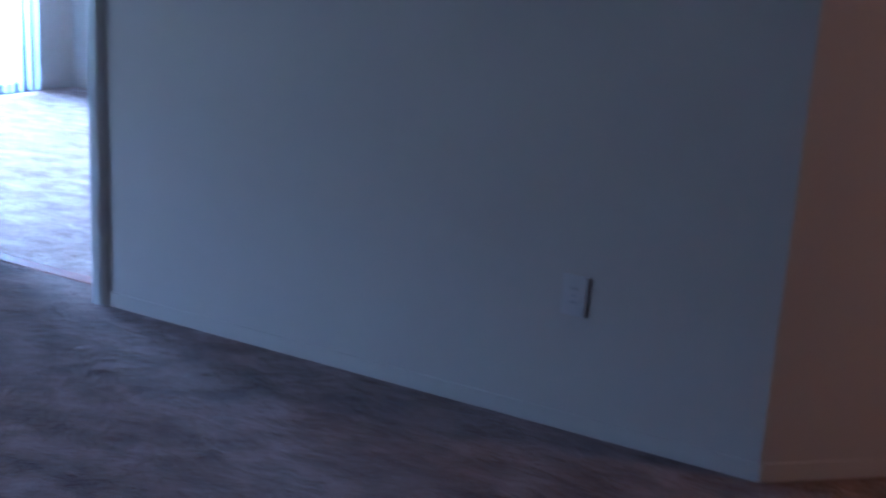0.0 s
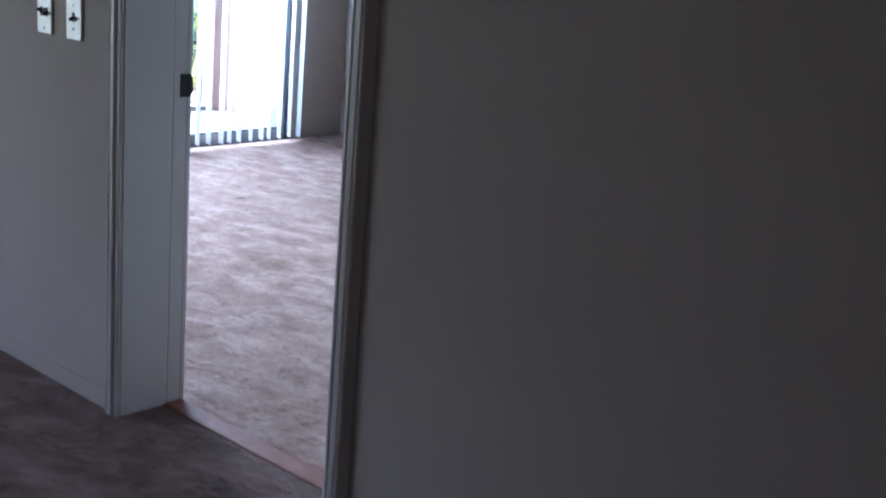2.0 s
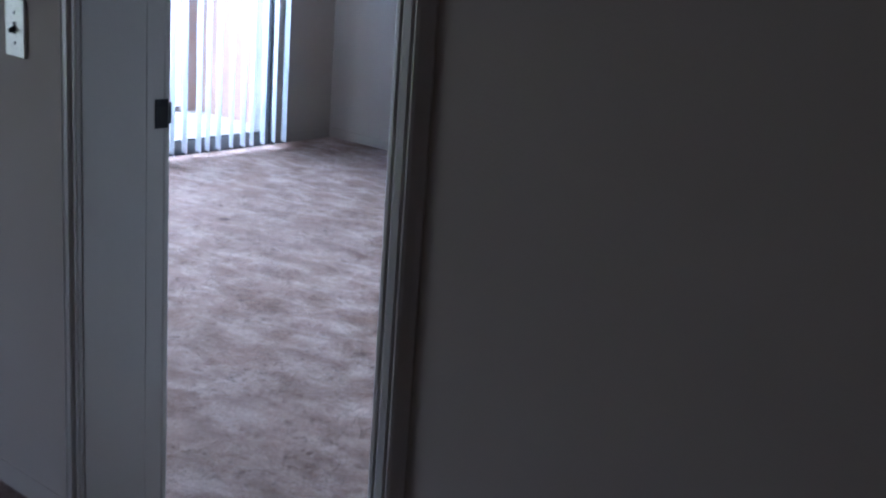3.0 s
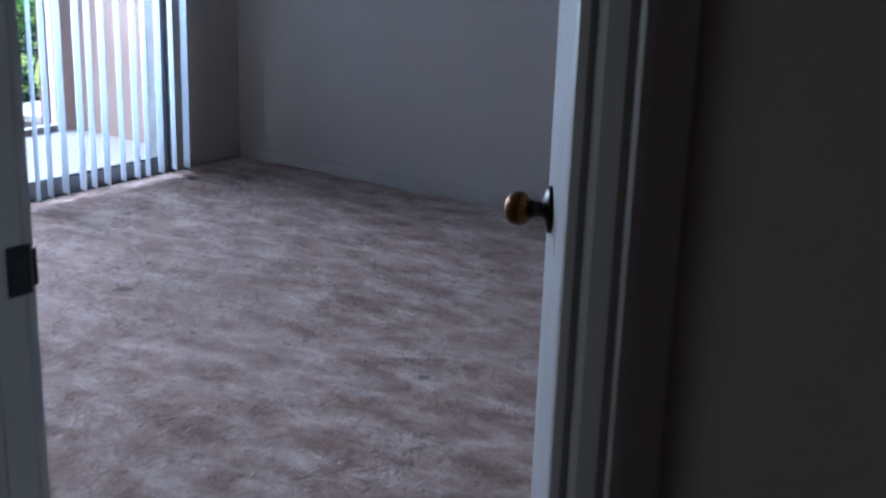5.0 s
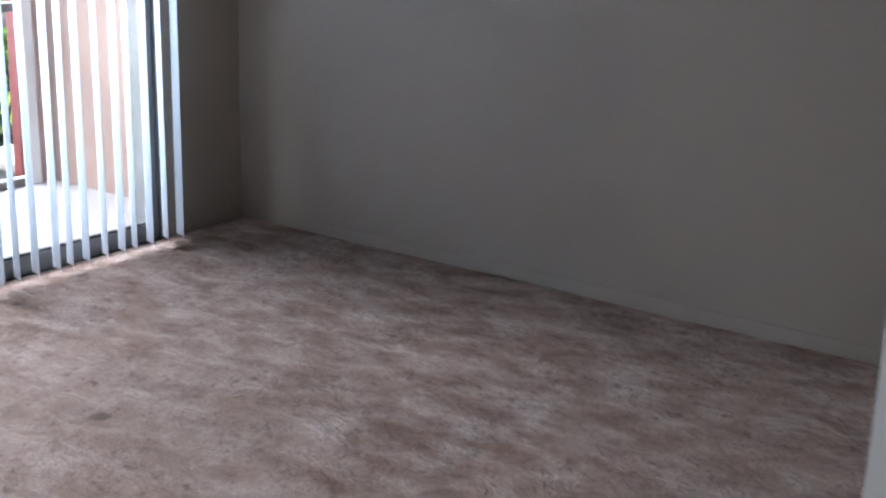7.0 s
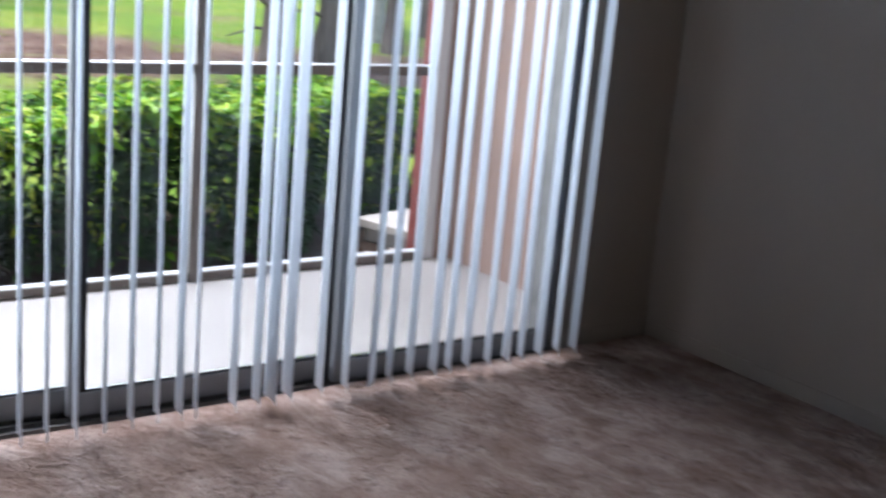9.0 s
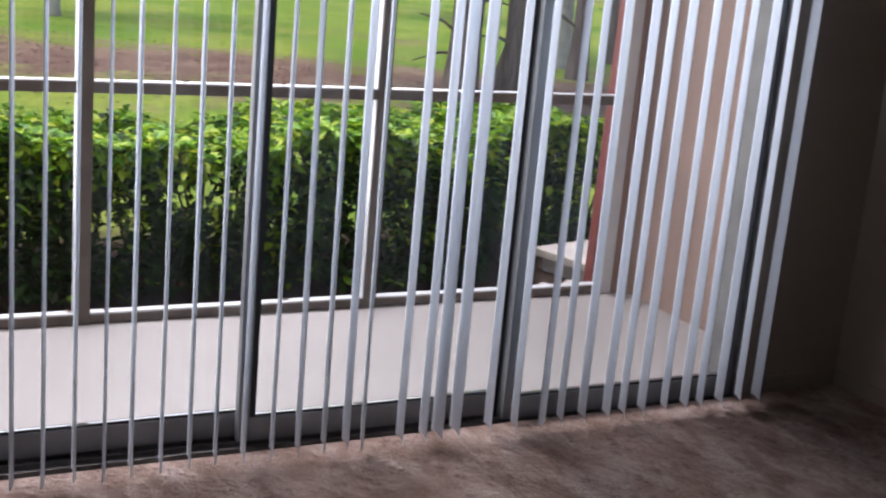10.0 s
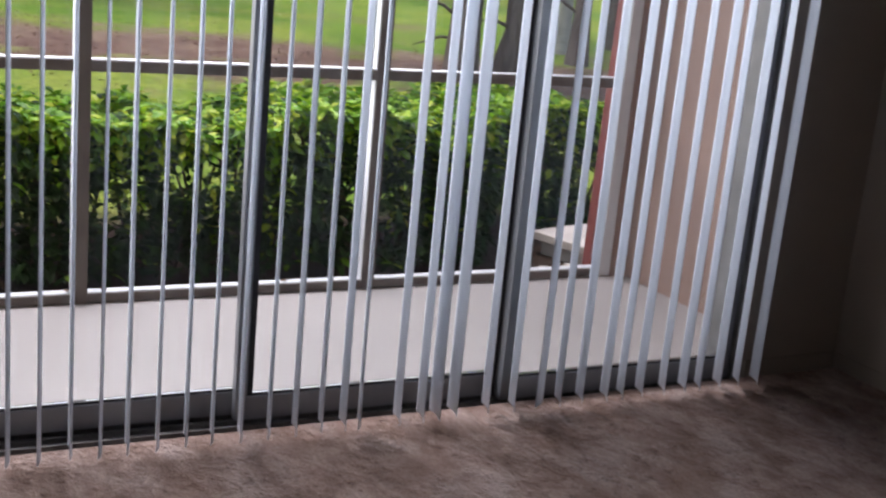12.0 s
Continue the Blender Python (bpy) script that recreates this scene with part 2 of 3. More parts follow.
WHITE = tint("white_frame_paint", (0.62, 0.64, 0.66), 0.5, vary=0.07, scale=9)
REDWOOD = tint("rust_red_paint", (0.22, 0.055, 0.045), 0.6, vary=0.15, scale=8)
STONE = tint("pale_concrete", (0.56, 0.53, 0.50), 0.9, vary=0.18, scale=9, bump=0.6)
STEM = tint("hedge_stem", (0.10, 0.075, 0.05), 0.9, vary=0.3, scale=20)
EARTH = tint("dry_litter", (0.20, 0.12, 0.075), 0.95, vary=0.4, scale=18, bump=0.5)


# ---------------- mesh helpers ----------------
def box(bm, x0, x1, y0, y1, z0, z1, bevel=0.0, seg=2):
    made = bmesh.ops.create_cube(bm, size=1.0, matrix=Matrix.Translation(((x0 + x1) / 2, (y0 + y1) / 2, (z0 + z1) / 2)) @ Matrix.Diagonal((abs(x1 - x0), abs(y1 - y0), abs(z1 - z0), 1)))
    if bevel:
        edges = list({e for v in made["verts"] for e in v.link_edges})
        bmesh.ops.bevel(bm, geom=edges, offset=bevel, segments=seg, profile=0.5, affect="EDGES")


def boxed(*args, bevel=0.0, seg=2):
    bm = bmesh.new()
    box(bm, *args, bevel=bevel, seg=seg)
    return bm


def lathe(bm, rows, m, seg=28):
    """Turn rows of (radius, height) round the local z axis, placed by m."""
    rings = []
    for r, h in rows:
        rings.append([bm.verts.new(m @ Vector((r * math.cos(2 * math.pi * k / seg), r * math.sin(2 * math.pi * k / seg), h))) for k in range(seg)])
    for a, b in zip(rings, rings[1:]):
        for k in range(seg):
            bm.faces.new((a[k], a[(k + 1) % seg], b[(k + 1) % seg], b[k]))
    bm.faces.new(list(reversed(rings[0])))
    bm.faces.new(rings[-1])


def part(name, bm, material, parent=None, label="", smooth=False):
    me = bpy.data.meshes.new(name)
    bmesh.ops.recalc_face_normals(bm, faces=bm.faces)
    bm.to_mesh(me)
    bm.free()
    me.materials.append(material)
    if smooth:
        for p in me.polygons:
            p.use_smooth = True
    ob = new(name, me)
    if parent is not None:
        ob.parent = parent
    if label:
        tagged(ob, label)
    return ob


def thing(name, label, category, at=(0, 0, 0), group="", kind=""):
    ob = new(name)
    ob.location = at
    return tagged(ob, label, category, group, kind)


# plan: the hall lies south (y < 0), the bedroom north, the porch and the garden west
WEST, NORTH, EAST = -3.87, 3.60, 1.15
OPEN_L, OPEN_R, FACE_N = -0.82, -0.012, 0.19
HIGH, HEAD = 2.44, 2.04
SL0, SL1, SLH = 0.62, 3.18, 2.06
CORNER = 2.387
WIN_L, WIN_R = -2.4, -1.2

# ---------------- setting ----------------
S = "structure"
tagged(part("floor", boxed(WEST + 0.015, EAST + 0.1, 0.2035, NORTH + 0.1, -0.12, 0), CARPET), "pinkish beige cut-pile carpet, trodden and mottled, in the bedroom", "floor", kind=S)
tagged(part("floor_hall", boxed(WEST, 6.0, -5.2, 0.1325, -0.12, 0), HALL_CARPET), "dark brown cut-pile carpet in the hall", "floor", kind=S)
tagged(part("floor_passage", boxed(CORNER - 0.06, 6.0, 0.1325, 3.0, -0.12, 0), HALL_CARPET), "dark brown carpet in the side passage", "floor", kind=S)

bm = bmesh.new()
box(bm, WEST, OPEN_L - 0.02, 0, FACE_N, 0, HIGH)
box(bm, OPEN_R + 0.02, CORNER, 0, FACE_N, 0, HIGH)
box(bm, OPEN_L - 0.02, OPEN_R + 0.02, 0, FACE_N, HEAD + 0.02, HIGH)
tagged(part("wall_south", bm, WALL), "off-white painted wall between hall and bedroom", "wall", kind=S)
tagged(part("wall_north", boxed(WEST - 0.16, EAST + 0.1, NORTH, NORTH + 0.12, -0.1, HIGH), WALL), "plain off-white painted bedroom wall", "wall", kind=S)
tagged(part("wall_east", boxed(EAST, EAST + 0.1, FACE_N, NORTH, 0, HIGH), WALL), "plain off-white painted bedroom wall", "wall", kind=S)
bm = bmesh.new()
box(bm, WEST - 0.16, WEST, FACE_N, SL0, -0.1, HIGH)
box(bm, WEST - 0.16, WEST, SL1, NORTH, -0.1, HIGH)
box(bm, WEST - 0.16, WEST, SL0, SL1, SLH, HIGH)
tagged(part("wall_west", bm, WALL), "off-white painted wall around the sliding glass door", "wall", kind=S)
bm = boxed(0, 4.3, 0, 0.12, 0, HIGH)
bmesh.ops.transform(bm, matrix=Matrix.Translation((CORNER, 0.0, 0)) @ Matrix.Rotation(radians(42), 4, "Z"), verts=bm.verts)
tagged(part("wall_corner", bm, WALL), "off-white painted wall of the side passage", "wall", kind=S)
# unseen window opening, set low so the added lamp spares the floor
bm = bmesh.new()
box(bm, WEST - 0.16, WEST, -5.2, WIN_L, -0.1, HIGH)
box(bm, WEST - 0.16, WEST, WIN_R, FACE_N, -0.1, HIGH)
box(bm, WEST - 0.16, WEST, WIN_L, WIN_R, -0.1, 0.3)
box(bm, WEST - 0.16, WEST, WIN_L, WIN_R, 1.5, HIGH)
tagged(part("wall_hall_west", bm, WALL), "plain off-white painted end wall of the hall with an added window opening", "wall", kind=S)
bm = bmesh.new()
box(bm, WEST - 0.16, 6.1, -5.32, -5.2, -0.1, HIGH)
box(bm, 6.0, 6.1, -5.2, 3.1, -0.1, HIGH)
box(bm, CORNER - 0.12, 6.0, 3.0, 3.1, -0.1, HIGH)
box(bm, EAST + 0.1, CORNER, FACE_N, FACE_N + 0.1, 0, HIGH)
tagged(part("wall_hall", bm, WALL), "plain off-white painted hall walls", "wall", kind=S)
tagged(part("ceiling", boxed(WEST - 0.16, 6.1, -5.32, NORTH + 0.12, HIGH, HIGH + 0.2), CEIL), "plain white ceiling", "ceiling", kind=S)


def skirting(name, x0, x1, y0, y1):
    bm = boxed(x0, x1, y0, y1, 0, 0.055, bevel=0.0025)
    return tagged(part(name, bm, WALL), "low white painted baseboard along the wall", "baseboard", kind=S)


skirting("baseboard", OPEN_R + 0.077, CORNER + 0.007, -0.005, 0)
skirting("baseboard", WEST, OPEN_L - 0.068, -0.005, 0)
bm = boxed(0.006, 4.0, -0.005, 0, 0, 0.055, bevel=0.0025)
bmesh.ops.transform(bm, matrix=Matrix.Translation((CORNER, 0.0, 0)) @ Matrix.Rotation(radians(42), 4, "Z"), verts=bm.verts)
tagged(part("baseboard", bm, WALL), "low white painted baseboard along the wall", "baseboard", kind=S)
skirting("baseboard", WEST, EAST, NORTH - 0.005, NORTH)
skirting("baseboard", WEST, WEST + 0.005, SL1 + 0.02, NORTH - 0.005)

# ---------------- doorway ----------------
frame_ob = thing("door_frame", "white enamelled wooden door frame with moulded casing", "door frame", kind=S)


def casing(x_in, side, wide=1.0):
    """A moulded casing: an inner bead, a fluted thick middle and a slope down to the outer edge, run up one side of the doorway."""
    prof = [(0.0, 0.0), (0.0, 0.010), (0.003, 0.013), (0.009, 0.0135), (0.012, 0.0105), (0.016, 0.0150), (0.021, 0.0185), (0.033, 0.0190), (0.037, 0.0165), (0.041, 0.0185), (0.046, 0.0160), (0.055, 0.0085), (0.062, 0.004), (0.062, 0.0)]
    bm = bmesh.new()
    lo = [bm.verts.new((x_in + side * wide * u, -v, 0)) for u, v in prof]
    hi = [bm.verts.new((x_in + side * wide * u, -v, HEAD + u)) for u, v in prof]
    n = len(prof)
    for k in range(n):
        bm.faces.new((lo[k], lo[(k + 1) % n], hi[(k + 1) % n], hi[k]))
    bm.faces.new(lo), bm.faces.new(hi)
    return bm


part("casing", casing(OPEN_L - 0.004, -1), TRIM, frame_ob)
part("casing", casing(OPEN_R + 0.004, 1, 1.15), TRIM, frame_ob)
bm = bmesh.new()
box(bm, OPEN_L - 0.066, OPEN_R + 0.066, -0.019, -0.002, HEAD + 0.006, HEAD + 0.066, bevel=0.004)
part("head_casing", bm, TRIM, frame_ob)
part("jamb", boxed(OPEN_L - 0.0195, OPEN_L, -0.002, 0.145, 0, HEAD, bevel=0.002), TRIM, frame_ob)
part("rebate", boxed(OPEN_L - 0.0195, OPEN_L - 0.006, 0.1495, FACE_N + 0.012, 0, HEAD, bevel=0.002), TRIM, frame_ob)
part("jamb", boxed(OPEN_R, OPEN_R + 0.0195, -0.002, FACE_N + 0.012, 0, HEAD, bevel=0.002), TRIM, frame_ob)
part("head_jamb", boxed(OPEN_L - 0.019, OPEN_R + 0.019, -0.002, FACE_N + 0.012, HEAD, HEAD + 0.019, bevel=0.002), TRIM, frame_ob)
part("stop", boxed(OPEN_R - 0.011, OPEN_R - 0.0005, 0.030, 0.147, 0.0, HEAD, bevel=0.003), TRIM, frame_ob)
part("stop", boxed(OPEN_L + 0.011, OPEN_R - 0.011, 0.100, 0.147, HEAD - 0.011, HEAD - 0.0005, bevel=0.003), TRIM, frame_ob)
for x0, x1 in ((OPEN_L - 0.066, OPEN_L - 0.004), (OPEN_R + 0.004, OPEN_R + 0.066)):
    part("casing", boxed(x0, x1, FACE_N, FACE_N + 0.017, 0, HEAD + 0.05, bevel=0.005), TRIM, frame_ob)
bm = bmesh.new()
box(bm, OPEN_L - 0.0055, OPEN_L - 0.0035, 0.169, FACE_N + 0.011, 0.853, 0.913, bevel=0.0008)
box(bm, OPEN_L - 0.010, OPEN_L - 0.0035, FACE_N + 0.0115, FACE_N + 0.019, 0.861, 0.905, bevel=0.0008)
strike = part("strike_plate", bm, STRIKE, frame_ob, "blackened steel strike plate with a dark latch hole")
part("latch_hole", boxed(OPEN_L - 0.0034, OPEN_L - 0.0026, 0.176, 0.192, 0.869, 0.897, bevel=0.0003), SLOT, strike)

bm = bmesh.new()
prof = [(0.132, 0.0), (0.135, 0.006), (0.145, 0.008), (0.190, 0.008), (0.200, 0.006), (0.204, 0.0)]
ends = [[bm.verts.new((x, y, z - 0.002)) for y, z in prof] for x in (OPEN_L, OPEN_R)]
for k in range(5):
    bm.faces.new((ends[0][k], ends[0][k + 1], ends[1][k + 1], ends[1][k]))
bm.faces.new((ends[0][5], ends[0][0], ends[1][0], ends[1][5]))
bm.faces.new(ends[0]), bm.faces.new(ends[1])
tagged(part("threshold", bm, SILL), "glossy reddish brown threshold strip between two carpets", "threshold", kind=S)

# the door stands part open into the bedroom, hinged on the east jamb
TURN = 55.0
door = thing("door_1", "white painted flush door standing part open into the bedroom", "door", (OPEN_R - 0.003, FACE_N, 0), kind=S)
door.rotation_euler = (0, 0, radians(-TURN))
WIDE = 0.813
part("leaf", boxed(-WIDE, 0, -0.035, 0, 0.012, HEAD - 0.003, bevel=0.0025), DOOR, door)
for side, label in ((-1, "antique brass ball knob on the hall side"), (1, "antique brass ball knob on the bedroom side")):
    face = -0.035 if side < 0 else 0.0
    m = Matrix.Translation((-WIDE + 0.062, face, 0.900)) @ Matrix.Rotation(radians(90 if side < 0 else -90), 4, "X")
    bm = bmesh.new()
    lathe(bm, [(0.033, 0.0), (0.033, 0.003), (0.031, 0.006), (0.025, 0.009), (0.017, 0.011), (0.0135, 0.013)], m)
    rose = part("rose", bm, BRONZE, door, "dark bronze round rose", True)
    bm = bmesh.new()
    lathe(bm, [(0.0125, 0.0105), (0.0105, 0.015), (0.0105, 0.023), (0.0140, 0.029)], m)
    part("neck", bm, BRONZE, rose, smooth=True)
    bm = bmesh.new()
    lathe(bm, [(0.011, 0.0280), (0.0175, 0.031), (0.0220, 0.0355), (0.0240, 0.042), (0.0237, 0.0485), (0.0213, 0.055), (0.0165, 0.0605), (0.0092, 0.0640), (0.003, 0.0650)], m)
    part("knob", bm, BRASS, rose, label, True)
part("latch_plate", boxed(-WIDE - 0.0012, -WIDE + 0.0006, -0.030, -0.005, 0.877, 0.933, bevel=0.0004), BRONZE, door)
for z in (0.22, 1.0, 1.80):
    bm = bmesh.new()
    lathe(bm, [(0.0055, 0), (0.0055, 0.088)], Matrix.Translation((0.0005, 0.0065, z)), 12)
    part("hinge", bm, BRONZE, door, smooth=True)


# ---------------- plates on the hall wall ----------------
def plate_thing(name, label, category, x, z, group="", material=PLASTIC):
    t = thing(name, label, category, (x, 0, z), group)
    bm = boxed(-0.036, 0.036, -0.006, 0, -0.058, 0.058, bevel=0.0025)
    part("plate", bm, material, t)
    return t


def screw(t, z, parent=None):
    bm = bmesh.new()
    lathe(bm, [(0.0035, 0), (0.0035, 0.0012), (0.002, 0.0016)], Matrix.Translation((0, -0.0058, z)) @ Matrix.Rotation(radians(90), 4, "X"), 10)
    part("screw", bm, ALU, t)


def toggle(t, x, up):
    p = part("slot", boxed(x - 0.0055, x + 0.0055, -0.0068, -0.0061, -0.012, 0.012, bevel=0.0003), SLOT, t, "dark switch slot")
    bm = boxed(-0.0042, 0.0042, -0.012, 0.0, -0.0045, 0.0045, bevel=0.0015)
    bmesh.ops.transform(bm, matrix=Matrix.Translation((x, -0.0068, 0.001 * up)) @ Matrix.Rotation(radians(-25 * up), 4, "X"), verts=bm.verts)
    part("toggle", bm, SLOT, p, "dark switch lever")


sw = plate_thing("light_switch", "ivory wall plate with two small dark switch levers", "switch", -1.195, 1.034, "switches beside the door")
toggle(sw, -0.014, 1), toggle(sw, 0.014, -1), screw(sw, 0.043), screw(sw, -0.043)
sw = plate_thing("light_switch", "ivory wall plate with one small dark switch lever", "switch", -1.050, 1.034, "switches beside the door")
toggle(sw, 0.0, -1), screw(sw, 0.030), screw(sw, -0.030)

out = plate_thing("wall_outlet", "off-white duplex outlet plate low on the hall wall", "outlet", 1.824, 0.402, material=GREY_PLASTIC)
for dz in (0.02, -0.02):
    sock = part("socket", boxed(-0.0165, 0.0165, -0.0080, -0.0061, dz - 0.014, dz + 0.014, bevel=0.0008), GREY_PLASTIC, out)
    for dx in (-0.0065, 0.0065):
        part("slot", boxed(dx - 0.0012, dx + 0.0012, -0.0086, -0.0081, dz - 0.003, dz + 0.006), SLOT, sock)
screw(out, 0)

# a warm ceiling lamp in the side passage, round the corner
lamp = thing("ceiling_light", "round frosted ceiling light glowing warm at the hall end", "ceiling light", (5.0, 0.75, HIGH))
bm = bmesh.new()
lathe(bm, [(0.15, -0.025), (0.155, 0.0)], Matrix.Identity(4))
part("base", bm, BRASS, lamp)
GLOW = bpy.data.materials.new("lamp_glow")
GLOW.use_nodes = True
glow = GLOW.node_tree.nodes["Principled BSDF"]
glow.inputs["Emission Color"].default_value, glow.inputs["Emission Strength"].default_value = (1.0, 0.40, 0.14, 1), 8.0
bm = bmesh.new()
lathe(bm, [(0.02, -0.115), (0.07, -0.105), (0.11, -0.08), (0.135, -0.05), (0.14, -0.026)], Matrix.Identity(4))
part("shade", bm, GLOW, lamp, smooth=True)

# ---------------- sliding glass door ----------------
slider = thing("door_2", "aluminium sliding glass door with three panels opening on the porch", "sliding door", (WEST, 0, 0), kind=S)
bm = bmesh.new()
box(bm, -0.155, -0.012, SL0, SL1, -0.055, -0.022)
for x in (-0.035, -0.080, -0.125):
    box(bm, x - 0.003, x + 0.003, SL0 + 0.02, SL1 - 0.02, -0.022, -0.008)
part("track", bm, DARK_ALU, slider, "dark aluminium floor track")
# side frames stand in shade, which their darker metal carries
for y0, y1 in ((SL0, SL0 + 0.028), (SL1 - 0.028, SL1)):
    bm = bmesh.new()
    box(bm, -0.15, -0.004, y0, y1, -0.021, SLH - 0.036, bevel=0.002)
    part("side_frame", bm, DARK_ALU, slider)
part("head_frame", boxed(-0.15, -0.004, SL0, SL1, SLH - 0.035, SLH, bevel=0.002), ALU, slider)


def panel(x, y0, y1, g0=0.006, g1=0.006):
    """One glazed panel: stiles, rails, black gaskets and the pane."""
    z0, z1, w = -0.006, SLH - 0.04, 0.032
    stiles = part("panel", boxed(x - 0.016, x + 0.016, y0, y0 + w, z0, z1, bevel=0.003), ALU, slider)
    part("stile", boxed(x - 0.016, x + 0.016, y1 - w, y1, z0, z1, bevel=0.003), ALU, stiles)
    part("bottom_rail", boxed(x - 0.015, x + 0.015, y0 + w, y1 - w, z0, 0.062, bevel=0.003), ALU, stiles)
    part("top_rail", boxed(x - 0.015, x + 0.015, y0 + w, y1 - w, z1 - 0.05, z1, bevel=0.003), ALU, stiles)
    bm = bmesh.new()
    box(bm, x - 0.009, x + 0.009, y0 + w, y0 + w + g0, 0.062, z1 - 0.05)
    box(bm, x - 0.009, x + 0.009, y1 - w - g1, y1 - w, 0.062, z1 - 0.05)
    box(bm, x - 0.009, x + 0.009, y0 + w + g0, y1 - w - g1, 0.062, 0.068)
    part("gasket", bm, SEAL, stiles, "black rubber glazing gasket")
    glass = part("pane", boxed(x - 0.0025, x + 0.0025, y0 + w + g0, y1 - w - g1, 0.068, z1 - 0.05), GLASS, stiles, "clear glass")
    glass.visible_shadow = False


for x0, x1, y0, y1 in ((-0.064, -0.0525, 2.2740, 2.2860),):
    part("weatherstrip", boxed(x0, x1, y0, y1, -0.005, SLH - 0.042, bevel=0.001), SEAL, slider, "black weatherstrip between two panels")
panel(-0.125, SL0 + 0.03, 1.535, g1=0.002)
panel(-0.080, 1.483, 2.311, g0=0.018)
panel(-0.035, 2.287, SL1 - 0.029, g0=0.013)

# ---------------- vertical blind ----------------
blind = thing("vertical_blind", "white vinyl vertical blind with its vanes turned open", "blind", (WEST + 0.088, 0, 0))
part("head_rail", boxed(-0.022, 0.022, SL0 - 0.06, SL1 + 0.06, 2.115, 2.15, bevel=0.003), ALU, blind)
bm = bmesh.new()
half, seg, thick, drop = 0.0445, 8, 0.0011, 2.085
for side in (0, 1):
    for z in (0.0, drop):
        for k in range(seg + 1):
            u = -1 + 2 * k / seg
            bm.verts.new((u * half, 0.0075 * (1 - u * u) - 0.004 + side * thick, z))
bm.verts.ensure_lookup_table()
n = seg + 1
for k in range(seg):
    bm.faces.new((bm.verts[k], bm.verts[k + 1], bm.verts[n + k + 1], bm.verts[n + k]))
    bm.faces.new((bm.verts[2 * n + k], bm.verts[3 * n + k], bm.verts[3 * n + k + 1], bm.verts[2 * n + k + 1]))
    bm.faces.new((bm.verts[k], bm.verts[2 * n + k], bm.verts[2 * n + k + 1], bm.verts[k + 1]))
for k in (0, seg):
    bm.faces.new((bm.verts[k], bm.verts[n + k], bm.verts[3 * n + k], bm.verts[2 * n + k]))
first = part("vane", bm, VANE, blind, smooth=True)
vane_mesh = first.data
PITCH = 0.0745
rng = random.Random(4)
# how far each vane has slid on its rail, in millimetres, and the turns of those that hang askew, counted from the north end
SLID = [-12, -14, -16, -18, -8, -11, -20, -17, -4, -17, -18, -5, -27, -39, -70, -52, -21, -20, -60, -33, -22, -22, -19, -23, -22, -15, -13, -13, -6, -2, 0, 3, 6, 6, 6]
ASKEW = {0: -24, 11: -46, 14: -9, 15: -7, 18: -22, 22: -17}
for k in range(35):
    v = first if k == 0 else new("vane", vane_mesh)
    v.parent = blind
    turn = ASKEW.get(k, (-27 + k / 2 if k < 11 else -22 + 14 * k / 34) + rng.uniform(-3, 3))
    v.matrix_basis = pose(rng.uniform(-0.003, 0.003), SL1 + 0.005 - k * PITCH + SLID[k] / 1000, 0.020 + rng.uniform(-0.003, 0.004), rng.uniform(-0.15, 0.15), 0, turn)
car = part("carrier", boxed(-0.004, 0.004, -0.004, 0.004, 2.098, 2.1145), PLASTIC, blind)
for k in range(35):
    c = car if k == 0 else new("carrier", car.data)
    c.parent = blind
    c.location = (0, SL1 + 0.005 - k * PITCH + SLID[k] / 1000, 0)

# ---------------- porch ----------------
PX, PY, PZ = -5.19, 3.65, -0.06
tagged(part("pavement", boxed(PX - 0.062, WEST - 0.16, -6.0, PY + 0.0, PZ - 0.16, PZ), SLAB), "smooth off-white painted concrete porch floor", "porch floor", kind=S)
bm = boxed(PX - 0.10, WEST - 0.16, PY, PY + 0.2, -0.25, HIGH)
box(bm, PX - 0.09, PX + 0.008, 3.576, PY + 0.01, -0.25, HIGH)
tagged(part("wall_porch", bm, STUCCO), "salmon-coloured stucco side wall of the porch", "wall", kind=S)
# the added hall opening is cut through the facade too
bm = bmesh.new()
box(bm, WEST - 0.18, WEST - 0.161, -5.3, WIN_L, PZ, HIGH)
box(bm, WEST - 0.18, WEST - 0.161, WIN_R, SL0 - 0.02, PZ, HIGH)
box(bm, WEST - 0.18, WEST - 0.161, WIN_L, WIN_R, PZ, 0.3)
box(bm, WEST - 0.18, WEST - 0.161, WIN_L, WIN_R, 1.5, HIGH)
box(bm, WEST - 0.18, WEST - 0.161, SL1 + 0.005, PY, PZ, HIGH)
tagged(part("wall_facade", bm, STUCCO), "salmon-coloured stucco facade along the porch", "wall", kind=S)
tagged(part("ceiling_porch", boxed(PX - 0.35, WEST - 0.162, -6.0, PY + 0.4, HIGH, HIGH + 0.2), CEIL), "plain white porch ceiling", "ceiling", kind=S)

screen = thing("screen_enclosure", "weathered aluminium screen frame closing the porch, shaded taupe and lit white", "screen frame", (PX, 0, PZ))
POSTS = [3.548] + [3.527 - 1.108 * k for k in range(1, 9)]


def member(name, y0, y1, z0, z1, paint=TAUPE):
    """A bar with a face towards the porch, shaded in taupe, and a channel behind it, white as lit."""
    p = part(name, boxed(-0.002, 0.006, y0, y1, z0, z1, bevel=0.002), paint, screen)
    return p


